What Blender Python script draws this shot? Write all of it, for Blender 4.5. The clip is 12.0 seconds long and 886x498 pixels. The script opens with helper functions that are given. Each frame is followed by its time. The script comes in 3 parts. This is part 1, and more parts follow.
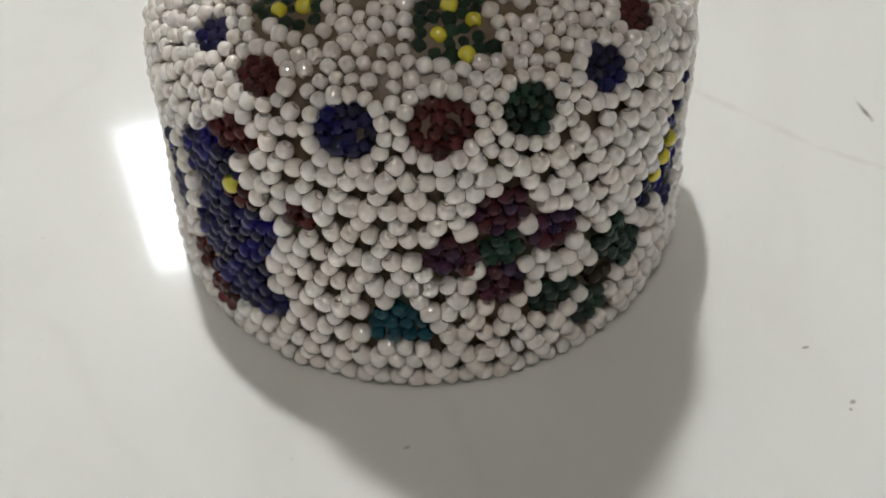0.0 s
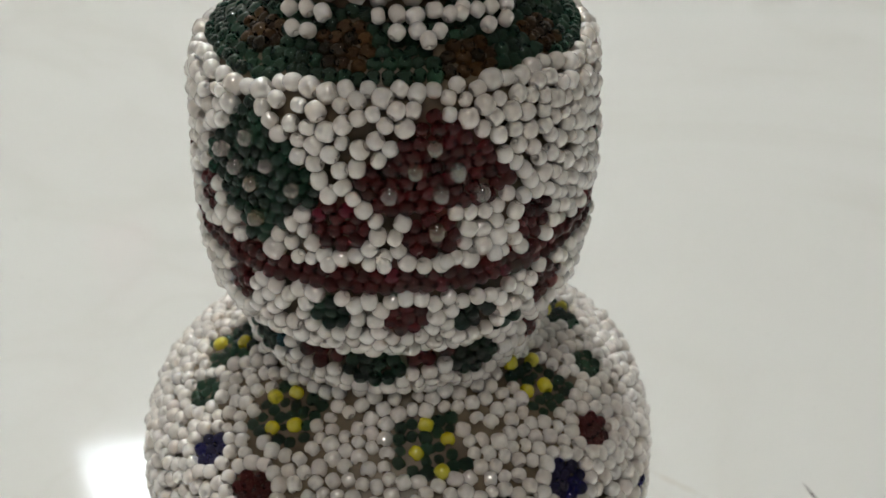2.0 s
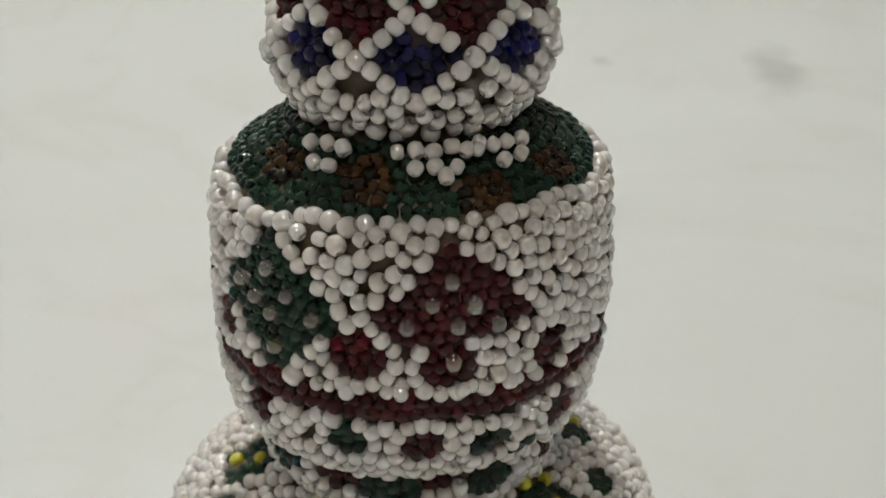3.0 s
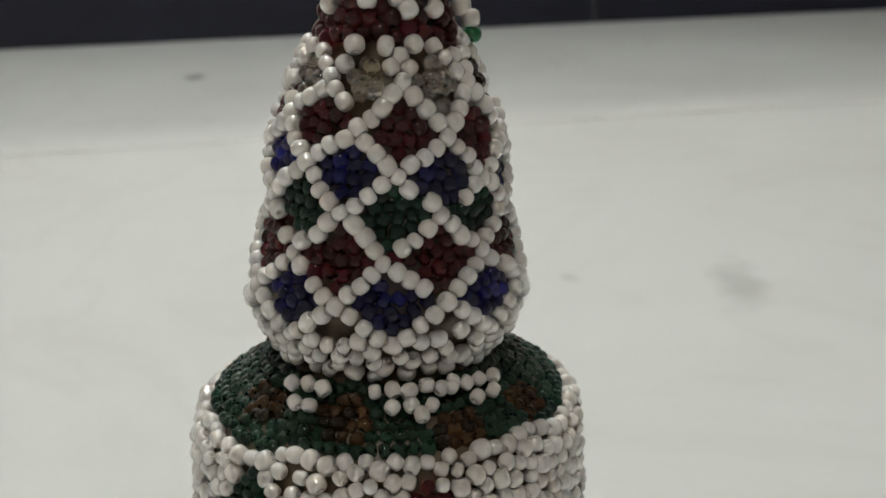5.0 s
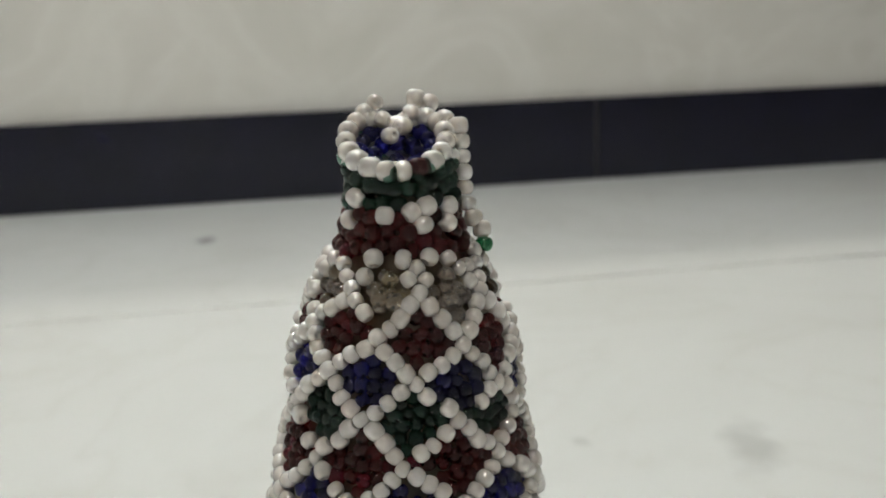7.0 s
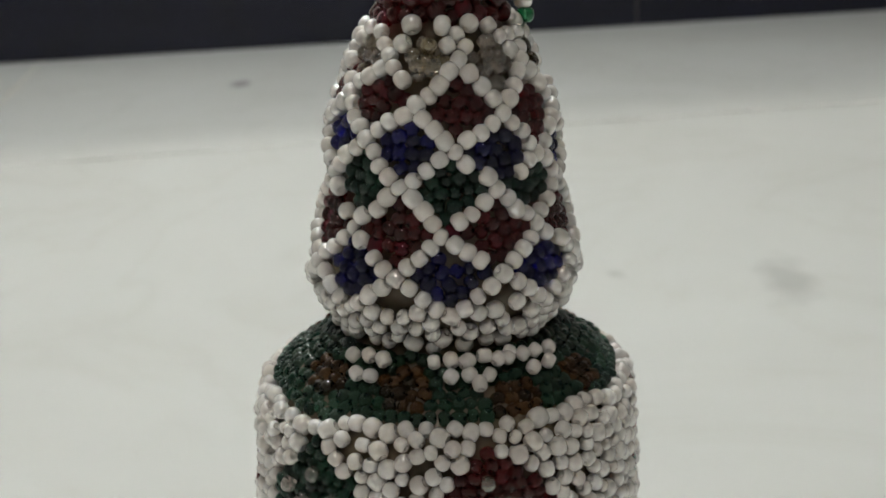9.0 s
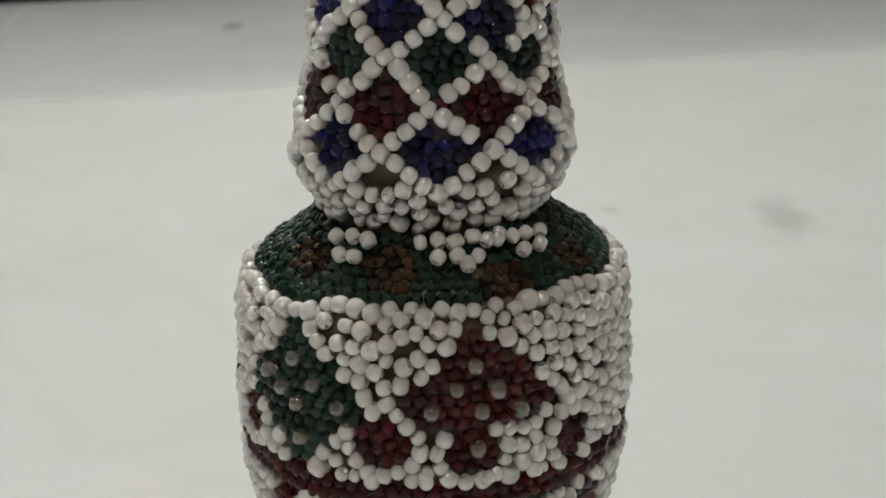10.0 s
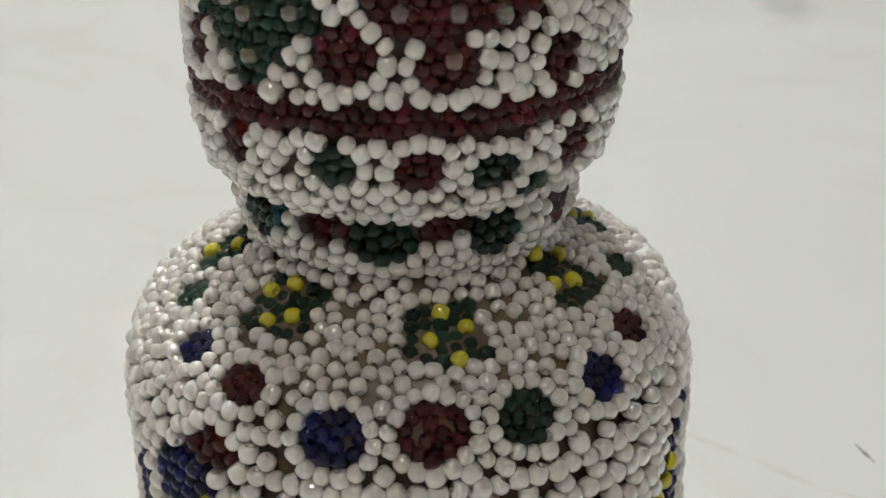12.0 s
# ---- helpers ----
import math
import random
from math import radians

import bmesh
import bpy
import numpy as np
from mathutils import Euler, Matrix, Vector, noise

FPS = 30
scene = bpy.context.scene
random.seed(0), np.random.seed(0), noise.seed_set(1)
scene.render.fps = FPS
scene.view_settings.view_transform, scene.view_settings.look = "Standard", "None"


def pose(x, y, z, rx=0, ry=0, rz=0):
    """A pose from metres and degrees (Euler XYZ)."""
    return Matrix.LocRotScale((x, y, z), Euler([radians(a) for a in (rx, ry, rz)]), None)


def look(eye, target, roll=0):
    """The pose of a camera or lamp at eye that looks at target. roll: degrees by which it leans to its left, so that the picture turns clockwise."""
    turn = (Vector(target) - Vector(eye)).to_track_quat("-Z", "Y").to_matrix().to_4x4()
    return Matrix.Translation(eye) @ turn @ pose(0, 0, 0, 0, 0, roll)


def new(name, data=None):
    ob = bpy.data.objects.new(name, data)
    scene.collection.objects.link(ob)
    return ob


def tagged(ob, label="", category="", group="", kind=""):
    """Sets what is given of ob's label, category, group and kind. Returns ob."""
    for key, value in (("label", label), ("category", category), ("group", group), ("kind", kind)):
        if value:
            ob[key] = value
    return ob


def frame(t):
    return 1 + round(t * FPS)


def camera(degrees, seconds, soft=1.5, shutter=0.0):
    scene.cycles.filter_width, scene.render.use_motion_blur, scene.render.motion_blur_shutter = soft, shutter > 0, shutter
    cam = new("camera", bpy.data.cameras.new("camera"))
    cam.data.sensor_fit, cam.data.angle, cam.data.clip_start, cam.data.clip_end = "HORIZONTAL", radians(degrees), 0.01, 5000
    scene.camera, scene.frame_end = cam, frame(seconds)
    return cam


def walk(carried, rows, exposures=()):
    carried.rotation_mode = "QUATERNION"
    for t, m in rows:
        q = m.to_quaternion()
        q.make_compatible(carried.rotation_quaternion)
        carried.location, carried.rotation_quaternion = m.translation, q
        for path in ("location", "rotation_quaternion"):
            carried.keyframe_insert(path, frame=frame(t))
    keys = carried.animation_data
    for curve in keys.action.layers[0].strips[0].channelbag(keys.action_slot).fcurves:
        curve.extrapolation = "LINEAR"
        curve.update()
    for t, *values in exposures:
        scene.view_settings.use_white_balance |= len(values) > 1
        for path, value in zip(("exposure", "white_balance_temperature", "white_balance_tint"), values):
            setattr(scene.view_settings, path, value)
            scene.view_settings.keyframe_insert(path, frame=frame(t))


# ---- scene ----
# ---- camera and its walk ----
cam = camera(41.55, 12.0, 1.55)
cam.data.dof.use_dof = True
cam.data.dof.focus_distance = 0.15
cam.data.dof.aperture_fstop = 40.0
# seconds, eye x y z, yaw, pitch, roll
ROWS = [
    (0.0, 0.00288, -0.15043, 0.14115, -0.002, -46.223, -2.355),
    (0.5, 0.00306, -0.15075, 0.14501, -0.986, -42.192, -1.747),
    (1.0, 0.00162, -0.15181, 0.15047, -1.473, -37.316, -1.331),
    (1.5, 0.00233, -0.15289, 0.15839, -1.606, -32.852, -0.647),
    (2.0, 0.00222, -0.15411, 0.16276, -2.446, -31.170, -0.806),
    (2.5, 0.00193, -0.15516, 0.16477, -1.905, -29.062, -0.871),
    (3.0, 0.00101, -0.15292, 0.17089, -2.162, -27.697, -0.756),
    (5.0, 0.00062, -0.15857, 0.17778, -3.743, -17.560, -1.071),
    (5.5, 0.00014, -0.15990, 0.18105, -3.912, -14.673, -1.308),
    (6.0, 0.00058, -0.16175, 0.18498, -3.815, -11.386, -1.896),
    (6.5, -0.00010, -0.16298, 0.18704, -3.675, -9.843, -2.092),
    (8.5, -0.00134, -0.16384, 0.18026, -2.766, -15.017, -1.571),
    (9.0, -0.00171, -0.16408, 0.17477, -1.576, -17.125, -2.218),
    (9.5, -0.00128, -0.16239, 0.17038, -1.916, -17.970, -1.902),
    (10.0, -0.00117, -0.16110, 0.16256, -1.836, -19.222, -1.646),
    (10.5, -0.00009, -0.15806, 0.15723, -1.537, -21.420, -2.067),
    (11.0, 0.00152, -0.15768, 0.15195, -1.131, -21.754, -2.354),
    (11.5, 0.00138, -0.15557, 0.14129, -2.039, -24.329, -1.665),
    (12.0, 0.00012, -0.15348, 0.12637, -2.332, -25.937, -1.165),
]


def eye_pose(x, y, z, yaw, pitch, roll):
    way = Vector((-math.sin(radians(yaw)) * math.cos(radians(pitch)), math.cos(radians(yaw)) * math.cos(radians(pitch)), math.sin(radians(pitch))))
    return look((x, y, z), Vector((x, y, z)) + way, roll)


EXPOSURES = [
    (0.0, 0.03, 6450, 11), (1.5, -0.06, 6450, 9), (3.0, -0.12, 6500, 8.5), (5.0, -0.17, 6450, 7.5), (6.0, -0.04, 6450, 7.5), (6.5, -0.02, 6450, 7.5),
    (8.5, -0.16, 6400, 7), (10.0, -0.15, 6400, 7), (11.5, -0.08, 6450, 8), (12.0, 0.04, 6450, 8),
]
walk(cam, [(t, eye_pose(*row)) for t, *row in ROWS], EXPOSURES)

# ---- world and light ----
LAMP_STRENGTH, PANEL_STRENGTH = 1310.0, 21.0
LAMP_TINT, PANEL_TINT = (0.98, 1.0, 0.97, 1), (1.0, 0.94, 0.86, 1)
WINDOW_WATTS = 2.6
world = bpy.data.worlds.new("world")
scene.world = world
world.use_nodes = True
wn = world.node_tree.nodes
sky = wn.new("ShaderNodeTexSky")
sky.sky_type, sky.sun_disc = "NISHITA", False
sky.sun_elevation, sky.sun_rotation = radians(40), radians(200)
wn["Background"].inputs["Strength"].default_value = 0.12
world.node_tree.links.new(sky.outputs["Color"], wn["Background"].inputs["Color"])


# ---- materials ----
def material(name, colour, rough, transmission=0.0, ior=1.5, metal=0.0):
    m = bpy.data.materials.new(name)
    m.use_nodes = True
    b = m.node_tree.nodes["Principled BSDF"]
    b.inputs["Base Color"].default_value = (*colour, 1)
    b.inputs["Roughness"].default_value = rough
    b.inputs["Transmission Weight"].default_value = transmission
    b.inputs["IOR"].default_value = ior
    b.inputs["Metallic"].default_value = metal
    return m


def add(m, kind, **values):
    n = m.node_tree.nodes.new(kind)
    for key, value in values.items():
        n.inputs[key].default_value = value
    return n


def link(m, a, out, b, into):
    m.node_tree.links.new(a.outputs[out], b.inputs[into])


def math_node(m, op, a, b=0.5):
    n = m.node_tree.nodes.new("ShaderNodeMath")
    n.operation = op
    for i, v in enumerate((a, b)):
        if isinstance(v, (int, float)):
            n.inputs[i].default_value = v
        else:
            m.node_tree.links.new(v, n.inputs[i])
    return n.outputs[0]


def ramp(m, value, stops):
    n = m.node_tree.nodes.new("ShaderNodeValToRGB")
    e = n.color_ramp.elements
    while len(e) < len(stops):
        e.new(0.5)
    for el, (p, c) in zip(e, stops):
        el.position, el.color = p, (*c, 1)
    m.node_tree.links.new(value, n.inputs["Fac"])
    return n


def mix(m, fac, a, b, blend="MIX"):
    n = m.node_tree.nodes.new("ShaderNodeMix")
    n.data_type, n.blend_type = "RGBA", blend
    for i, v in ((0, fac), (6, a), (7, b)):
        if isinstance(v, (int, float)):
            n.inputs[i].default_value = v
        elif isinstance(v, tuple):
            n.inputs[i].default_value = (*v, 1)
        else:
            m.node_tree.links.new(v, n.inputs[i])
    return n.outputs[2]


def bump(m, height, strength, distance):
    n = add(m, "ShaderNodeBump", Strength=strength, Distance=distance)
    m.node_tree.links.new(height, n.inputs["Height"])
    m.node_tree.links.new(n.outputs["Normal"], m.node_tree.nodes["Principled BSDF"].inputs["Normal"])


def position(m):
    return m.node_tree.nodes.new("ShaderNodeNewGeometry").outputs["Position"]


def noise_node(m, scale, detail=3.0, rough=0.5, distortion=0.0):
    n = add(m, "ShaderNodeTexNoise", Scale=scale, Detail=detail, Roughness=rough, Distortion=distortion)
    m.node_tree.links.new(position(m), n.inputs["Vector"])
    return n.outputs["Fac"]


def bead_material(name, stops, rough, transmission=0.0, coat=0.4, coat_ior=1.7, glow=0.0):
    """Glass beads: each one takes its own tone from the stops."""
    m = material(name, (0.5, 0.5, 0.5), rough, transmission, 1.5)
    info, geo = m.node_tree.nodes.new("ShaderNodeObjectInfo"), m.node_tree.nodes.new("ShaderNodeNewGeometry")
    pick = math_node(m, "FRACT", math_node(m, "ADD", info.outputs["Random"], geo.outputs["Random Per Island"]))
    colour = ramp(m, pick, stops).outputs["Color"]
    n = noise_node(m, 900.0, 2.0)
    colour = mix(m, 0.16, colour, ramp(m, n, [(0.3, (0.35, 0.33, 0.3)), (0.65, (1, 1, 1))]).outputs["Color"], "MULTIPLY")
    b = m.node_tree.nodes["Principled BSDF"]
    m.node_tree.links.new(colour, b.inputs["Base Color"])
    r = math_node(m, "ADD", math_node(m, "MULTIPLY", math_node(m, "FRACT", math_node(m, "MULTIPLY", pick, 7.3)), 0.12), rough)
    m.node_tree.links.new(r, b.inputs["Roughness"])
    b.inputs["Coat Weight"].default_value = coat
    if glow:
        b.inputs["Subsurface Weight"].default_value = glow
        b.inputs["Subsurface Radius"].default_value = (1.0, 0.9, 0.75)
        b.inputs["Subsurface Scale"].default_value = 0.0024
    b.inputs["Coat Roughness"].default_value = 0.07
    b.inputs["Coat IOR"].default_value = coat_ior
    b.inputs["Specular IOR Level"].default_value = 0.75 if coat else 0.5
    bump(m, noise_node(m, 600.0, 2.0), 0.12, 0.0003)
    return m


BEADS = {
    "white": bead_material("white_bead_glass", [(0.0, (0.81, 0.73, 0.665)), (0.35, (0.86, 0.80, 0.745)), (0.75, (0.89, 0.845, 0.80)), (1.0, (0.84, 0.75, 0.70))], 0.22, 0.0, 1.0, 3.2, 0.3),
    "red": bead_material("dark_red_bead_glass", [(0.0, (0.34, 0.075, 0.078)), (0.6, (0.46, 0.085, 0.092)), (0.95, (0.58, 0.085, 0.10)), (0.985, (0.75, 0.06, 0.16)), (1.0, (0.75, 0.06, 0.16))], 0.06, 0.95, 0.0),
    "purple": bead_material("purple_bead_glass", [(0.0, (0.32, 0.075, 0.17)), (0.5, (0.42, 0.075, 0.11)), (1.0, (0.2, 0.09, 0.5))], 0.06, 0.95, 0.0),
    "green": bead_material("dark_green_bead_glass", [(0.0, (0.06, 0.17, 0.12)), (0.6, (0.075, 0.26, 0.175)), (1.0, (0.09, 0.37, 0.23))], 0.06, 0.95, 0.0),
    "emerald": bead_material("emerald_bead_glass", [(0.0, (0.01, 0.16, 0.05)), (1.0, (0.015, 0.24, 0.08))], 0.1, 0.5, 0.1),
    "blue": bead_material("navy_blue_bead_glass", [(0.0, (0.07, 0.07, 0.27)), (0.6, (0.075, 0.075, 0.45)), (0.9, (0.07, 0.07, 0.72)), (1.0, (0.08, 0.08, 0.9))], 0.06, 0.95, 0.0),
    "yellow": bead_material("yellow_bead_glass", [(0.0, (0.62, 0.54, 0.01)), (1.0, (0.75, 0.68, 0.02))], 0.22, 0.0, 0.8),
    "teal": bead_material("teal_bead_glass", [(0.0, (0.017, 0.182, 0.280)), (1.0, (0.042, 0.336, 0.448))], 0.07, 0.8, 0.0),
    "amber": bead_material("amber_bead_glass", [(0.0, (0.05, 0.04, 0.02)), (0.5, (0.2, 0.10, 0.04)), (1.0, (0.42, 0.2, 0.06))], 0.06, 0.93, 0.0),
    "clear": bead_material("clear_bead_glass", [(0.0, (0.94, 0.80, 0.74)), (0.5, (0.94, 0.85, 0.70)), (1.0, (0.88, 0.72, 0.40))], 0.04, 0.95, 1.0, 2.0),
}
LABELS = {"white": "pearly white glass bead", "red": "dark red glass bead", "purple": "dark purple glass bead", "green": "dark green glass bead", "blue": "navy blue glass bead", "emerald": "bright green glass bead",
          "yellow": "bright yellow glass bead", "teal": "turquoise glass bead", "amber": "brown amber glass bead", "clear": "clear glass bead"}

M_CORE = material("bottle_core", (0.09, 0.065, 0.04), 0.35)
core_tone = ramp(M_CORE, noise_node(M_CORE, 180.0, 4.0), [(0.3, (0.11, 0.08, 0.05)), (0.7, (0.2, 0.15, 0.095))])
link(M_CORE, core_tone, "Color", M_CORE.node_tree.nodes["Principled BSDF"], "Base Color")
M_THREAD = material("nylon_thread", (0.6, 0.58, 0.52), 0.3, 0.3)


def floor_material():
    m = material("polished_white_floor_tile", (0.72, 0.71, 0.68), 0.1)
    b = m.node_tree.nodes["Principled BSDF"]
    cloud = ramp(m, noise_node(m, 3.2, 5.0, 0.55, 0.6), [(0.3, (0.70, 0.695, 0.67)), (0.55, (0.735, 0.735, 0.715)), (0.75, (0.755, 0.757, 0.745))]).outputs["Color"]
    # pale winding veins
    vein = math_node(m, "ABSOLUTE", math_node(m, "SUBTRACT", noise_node(m, 4.5, 4.0, 0.55, 1.2), 0.5))
    veins = ramp(m, vein, [(0.0, (0.86, 0.845, 0.81)), (0.02, (0.95, 0.945, 0.93)), (0.06, (1, 1, 1))]).outputs["Color"]
    colour = mix(m, 0.25, cloud, veins, "MULTIPLY")
    # smudge, specks and a scratch
    pos = position(m)
    for x, y, rx, ry, turn, tone, amount in (
        (0.1676, 0.3325, 0.016, 0.048, -0.15, (0.30, 0.30, 0.29), 0.36), (0.0928, 0.3507, 0.006, 0.009, 0.0, (0.34, 0.34, 0.33), 0.3),
        (-0.1616, 0.9811, 0.014, 0.028, 0.0, (0.22, 0.22, 0.21), 0.7), (0.0822, 0.0157, 0.0006, 0.0036, 0.25, (0.14, 0.12, 0.12), 0.95),
        (0.056, 0.0202, 0.0012, 0.009, 0.84, (0.6, 0.56, 0.5), 0.4), (0.0661, 0.011, 0.0012, 0.008, 0.8, (0.6, 0.56, 0.5), 0.4), (0.0775, 0.0025, 0.001, 0.009, 1.03, (0.6, 0.56, 0.5), 0.4),
        (0.0577, -0.0392, 0.0009, 0.0004, 0.2, (0.2, 0.17, 0.15), 0.8), (0.0622, -0.0497, 0.0007, 0.0005, 0.6, (0.22, 0.18, 0.16), 0.7),
        (0.0615, -0.051, 0.0004, 0.0004, 0.0, (0.25, 0.2, 0.18), 0.6), (-0.0035, -0.0545, 0.0008, 0.0005, 0.4, (0.25, 0.2, 0.17), 0.5)):
        mp = add(m, "ShaderNodeMapping")
        mp.vector_type = "TEXTURE"
        mp.inputs["Location"].default_value = (x, y, 0)
        mp.inputs["Rotation"].default_value = (0, 0, turn)
        mp.inputs["Scale"].default_value = (rx, ry, 1)
        m.node_tree.links.new(pos, mp.inputs["Vector"])
        length = m.node_tree.nodes.new("ShaderNodeVectorMath")
        length.operation = "LENGTH"
        m.node_tree.links.new(mp.outputs["Vector"], length.inputs[0])
        wob = math_node(m, "ADD", length.outputs["Value"], math_node(m, "MULTIPLY", math_node(m, "SUBTRACT", noise_node(m, 0.9 / max(rx, 0.002), 3.0), 0.5), 1.1))
        mask = math_node(m, "MULTIPLY", ramp(m, wob, [(0.25, (1, 1, 1)), (0.95, (0, 0, 0))]).outputs["Color"], amount)
        colour = mix(m, mask, colour, tone)
    dust = ramp(m, noise_node(m, 420.0, 1.0), [(0.74, (0, 0, 0)), (0.8, (1, 1, 1))]).outputs["Color"]
    colour = mix(m, math_node(m, "MULTIPLY", dust, 0.12), colour, (0.3, 0.26, 0.22))
    m.node_tree.links.new(colour, b.inputs["Base Color"])
    r = ramp(m, noise_node(m, 14.0, 3.0), [(0.3, (0.045, 0.045, 0.045)), (0.7, (0.08, 0.08, 0.08))]).outputs["Color"]
    m.node_tree.links.new(r, b.inputs["Roughness"])
    bump(m, noise_node(m, 9.0, 2.0), 0.05, 0.002)
    return m


def wall_material():
    m = material("cream_marbled_wall_tile", (0.6, 0.57, 0.5), 0.3)
    swirl = noise_node(m, 5.0, 5.0, 0.5, 1.6)
    colour = ramp(m, swirl, [(0.32, (0.65, 0.625, 0.575)), (0.5, (0.70, 0.672, 0.625)), (0.56, (0.735, 0.71, 0.665)), (0.62, (0.71, 0.682, 0.635)), (0.8, (0.68, 0.65, 0.605))]).outputs["Color"]
    link(m, colour.node, "Color", m.node_tree.nodes["Principled BSDF"], "Base Color")
    bump(m, swirl, 0.1, 0.004)
    return m


def paint_material(name, dark, light, rough=0.7):
    m = material(name, light, rough)
    c = ramp(m, noise_node(m, 5.0, 5.0), [(0.3, dark), (0.7, light)])
    link(m, c, "Color", m.node_tree.nodes["Principled BSDF"], "Base Color")
    bump(m, noise_node(m, 120.0, 3.0), 0.1, 0.001)
    return m


M_FLOOR, M_WALL = floor_material(), wall_material()
M_PAINT = paint_material("plain_wall_paint", (0.37, 0.365, 0.355), (0.43, 0.425, 0.415))
M_CEILING = paint_material("ceiling_paint", (0.26, 0.255, 0.24), (0.31, 0.305, 0.29))
M_BLACK = material("black_glazed_tile", (0.02, 0.02, 0.022), 0.15)
link(M_BLACK, ramp(M_BLACK, noise_node(M_BLACK, 30.0, 4.0), [(0.3, (0.004, 0.004, 0.012)), (0.75, (0.009, 0.009, 0.024))]), "Color", M_BLACK.node_tree.nodes["Principled BSDF"], "Base Color")
M_GROUT = paint_material("grey_grout", (0.10, 0.095, 0.085), (0.16, 0.15, 0.135), 0.9)
M_GROUT_PALE = paint_material("beige_floor_grout", (0.42, 0.38, 0.31), (0.5, 0.46, 0.39), 0.8)
M_FRAME = paint_material("window_frame_paint", (0.5, 0.48, 0.44), (0.6, 0.58, 0.54), 0.4)
M_PINK = material("pink_frosted_glass", (0.8, 0.5, 0.48), 0.4, 0.6)
M_GLASS = material("window_glass", (0.95, 0.97, 0.97), 0.0, 1.0)
M_PLASTIC = material("white_plastic", (0.75, 0.74, 0.72), 0.35)


def lit_material(name, strength, tint):
    m = material(name, (0.9, 0.9, 0.9), 0.3)
    p = m.node_tree.nodes["Principled BSDF"]
    p.inputs["Emission Color"].default_value, p.inputs["Emission Strength"].default_value = tint, strength
    return m


M_LIT, M_PANEL = lit_material("lit_lamp_diffuser", LAMP_STRENGTH, LAMP_TINT), lit_material("lit_panel_diffuser", PANEL_STRENGTH, PANEL_TINT)


# ---- mesh helpers ----
def part(name, bm, mat, parent=None, label="", smooth=False):
    me = bpy.data.meshes.new(name)
    bm.to_mesh(me)
    bm.free()
    me.materials.append(mat)
    if smooth:
        me.shade_smooth()
    ob = new(name, me)
    if parent is not None:
        ob.parent = parent
    return tagged(ob, label)


def add_box(bm, x0, x1, y0, y1, z0, z1, bevel=0.0):
    made = bmesh.ops.create_cube(bm, size=1.0, matrix=Matrix.LocRotScale(((x0 + x1) / 2, (y0 + y1) / 2, (z0 + z1) / 2), None, (x1 - x0, y1 - y0, z1 - z0)))
    if bevel:
        edges = list({e for v in made["verts"] for e in v.link_edges})
        bmesh.ops.bevel(bm, geom=edges, offset=bevel, segments=2, affect="EDGES")
    return bm


def box(*args, **kw):
    return add_box(bmesh.new(), *args, **kw)


def lathe(profile, seg, place, bm=None):
    """Turns (radius, height) pairs round; place(x, y, z) sets each point."""
    bm = bm or bmesh.new()
    rings = [[bm.verts.new(place(r * math.sin(2 * math.pi * i / seg), -r * math.cos(2 * math.pi * i / seg), z)) for i in range(seg)] for r, z in profile]
    for a, b in zip(rings, rings[1:]):
        for i in range(seg):
            j = (i + 1) % seg
            bm.faces.new((a[i], a[j], b[j], b[i]))
    bm.faces.new(rings[0][::-1])
    bm.faces.new(rings[-1])
    return bm


# ---- the room: turned so that its far wall runs as seen ----
ROOM = Matrix.Translation((0.296, 1.343, 0)) @ Matrix.Rotation(radians(8.7), 4, "Z")
X0, X1, Y0, CEIL = -2.4, 2.2, -3.6, 2.75


def room(ob, kind="structure"):
    ob.matrix_world = ROOM @ ob.matrix_world
    return tagged(ob, kind=kind)


floor = room(tagged(part("floor", box(X0 - 0.1, X1 + 0.1, Y0 - 0.1, 0.12, -0.06, -0.0012), M_GROUT_PALE), "polished white marbled floor tiles with faint veins and smudges", "floor"))
for y0, y1, shift in ((-0.60, 0.0, -0.73), (-1.80, -0.60, -0.95), (-3.0, -1.80, -0.73), (Y0, -3.0, -0.95)):
    for n in range(-2, 3):
        x0, x1 = max(X0, shift + 1.2 * n), min(X1, shift + 1.2 * (n + 1))
        if x1 - x0 > 0.02:
            part("floor_tile", box(x0 + 0.001, x1 - 0.001, y0 + 0.001, y1 - 0.001, -0.01, 0.0, bevel=0.0008), M_FLOOR, floor)
room(tagged(part("ceiling", box(X0 - 0.1, X1 + 0.1, Y0 - 0.1, 0.12, CEIL, CEIL + 0.1), M_CEILING), "plain matt off-white ceiling", "ceiling"))
# window slot in the far wall, in the room's own metres
WX0, WX1, WZ0, WZ1, RAIL0, RAIL1 = -0.812, -0.62, 0.62, 1.36, 0.78, 1.00
LX0, LX1 = -0.735, -0.635
wall = bmesh.new()
for z0, z1, a, c in ((0.0, WZ0, 0, 0), (WZ0, RAIL0, LX0, LX1), (RAIL0, RAIL1, 0, 0), (RAIL1, WZ1, WX0, WX1), (WZ1, CEIL, 0, 0)):
    if a == c:
        add_box(wall, X0 - 0.1, X1 + 0.1, 0.0, 0.12, z0, z1)
    else:
        add_box(wall, X0 - 0.1, a, 0.0, 0.12, z0, z1)
        add_box(wall, c, X1 + 0.1, 0.0, 0.12, z0, z1)
room(tagged(part("wall_north", wall, M_WALL), "cream marbled wall tile with soft swirls above black skirting", "wall"))
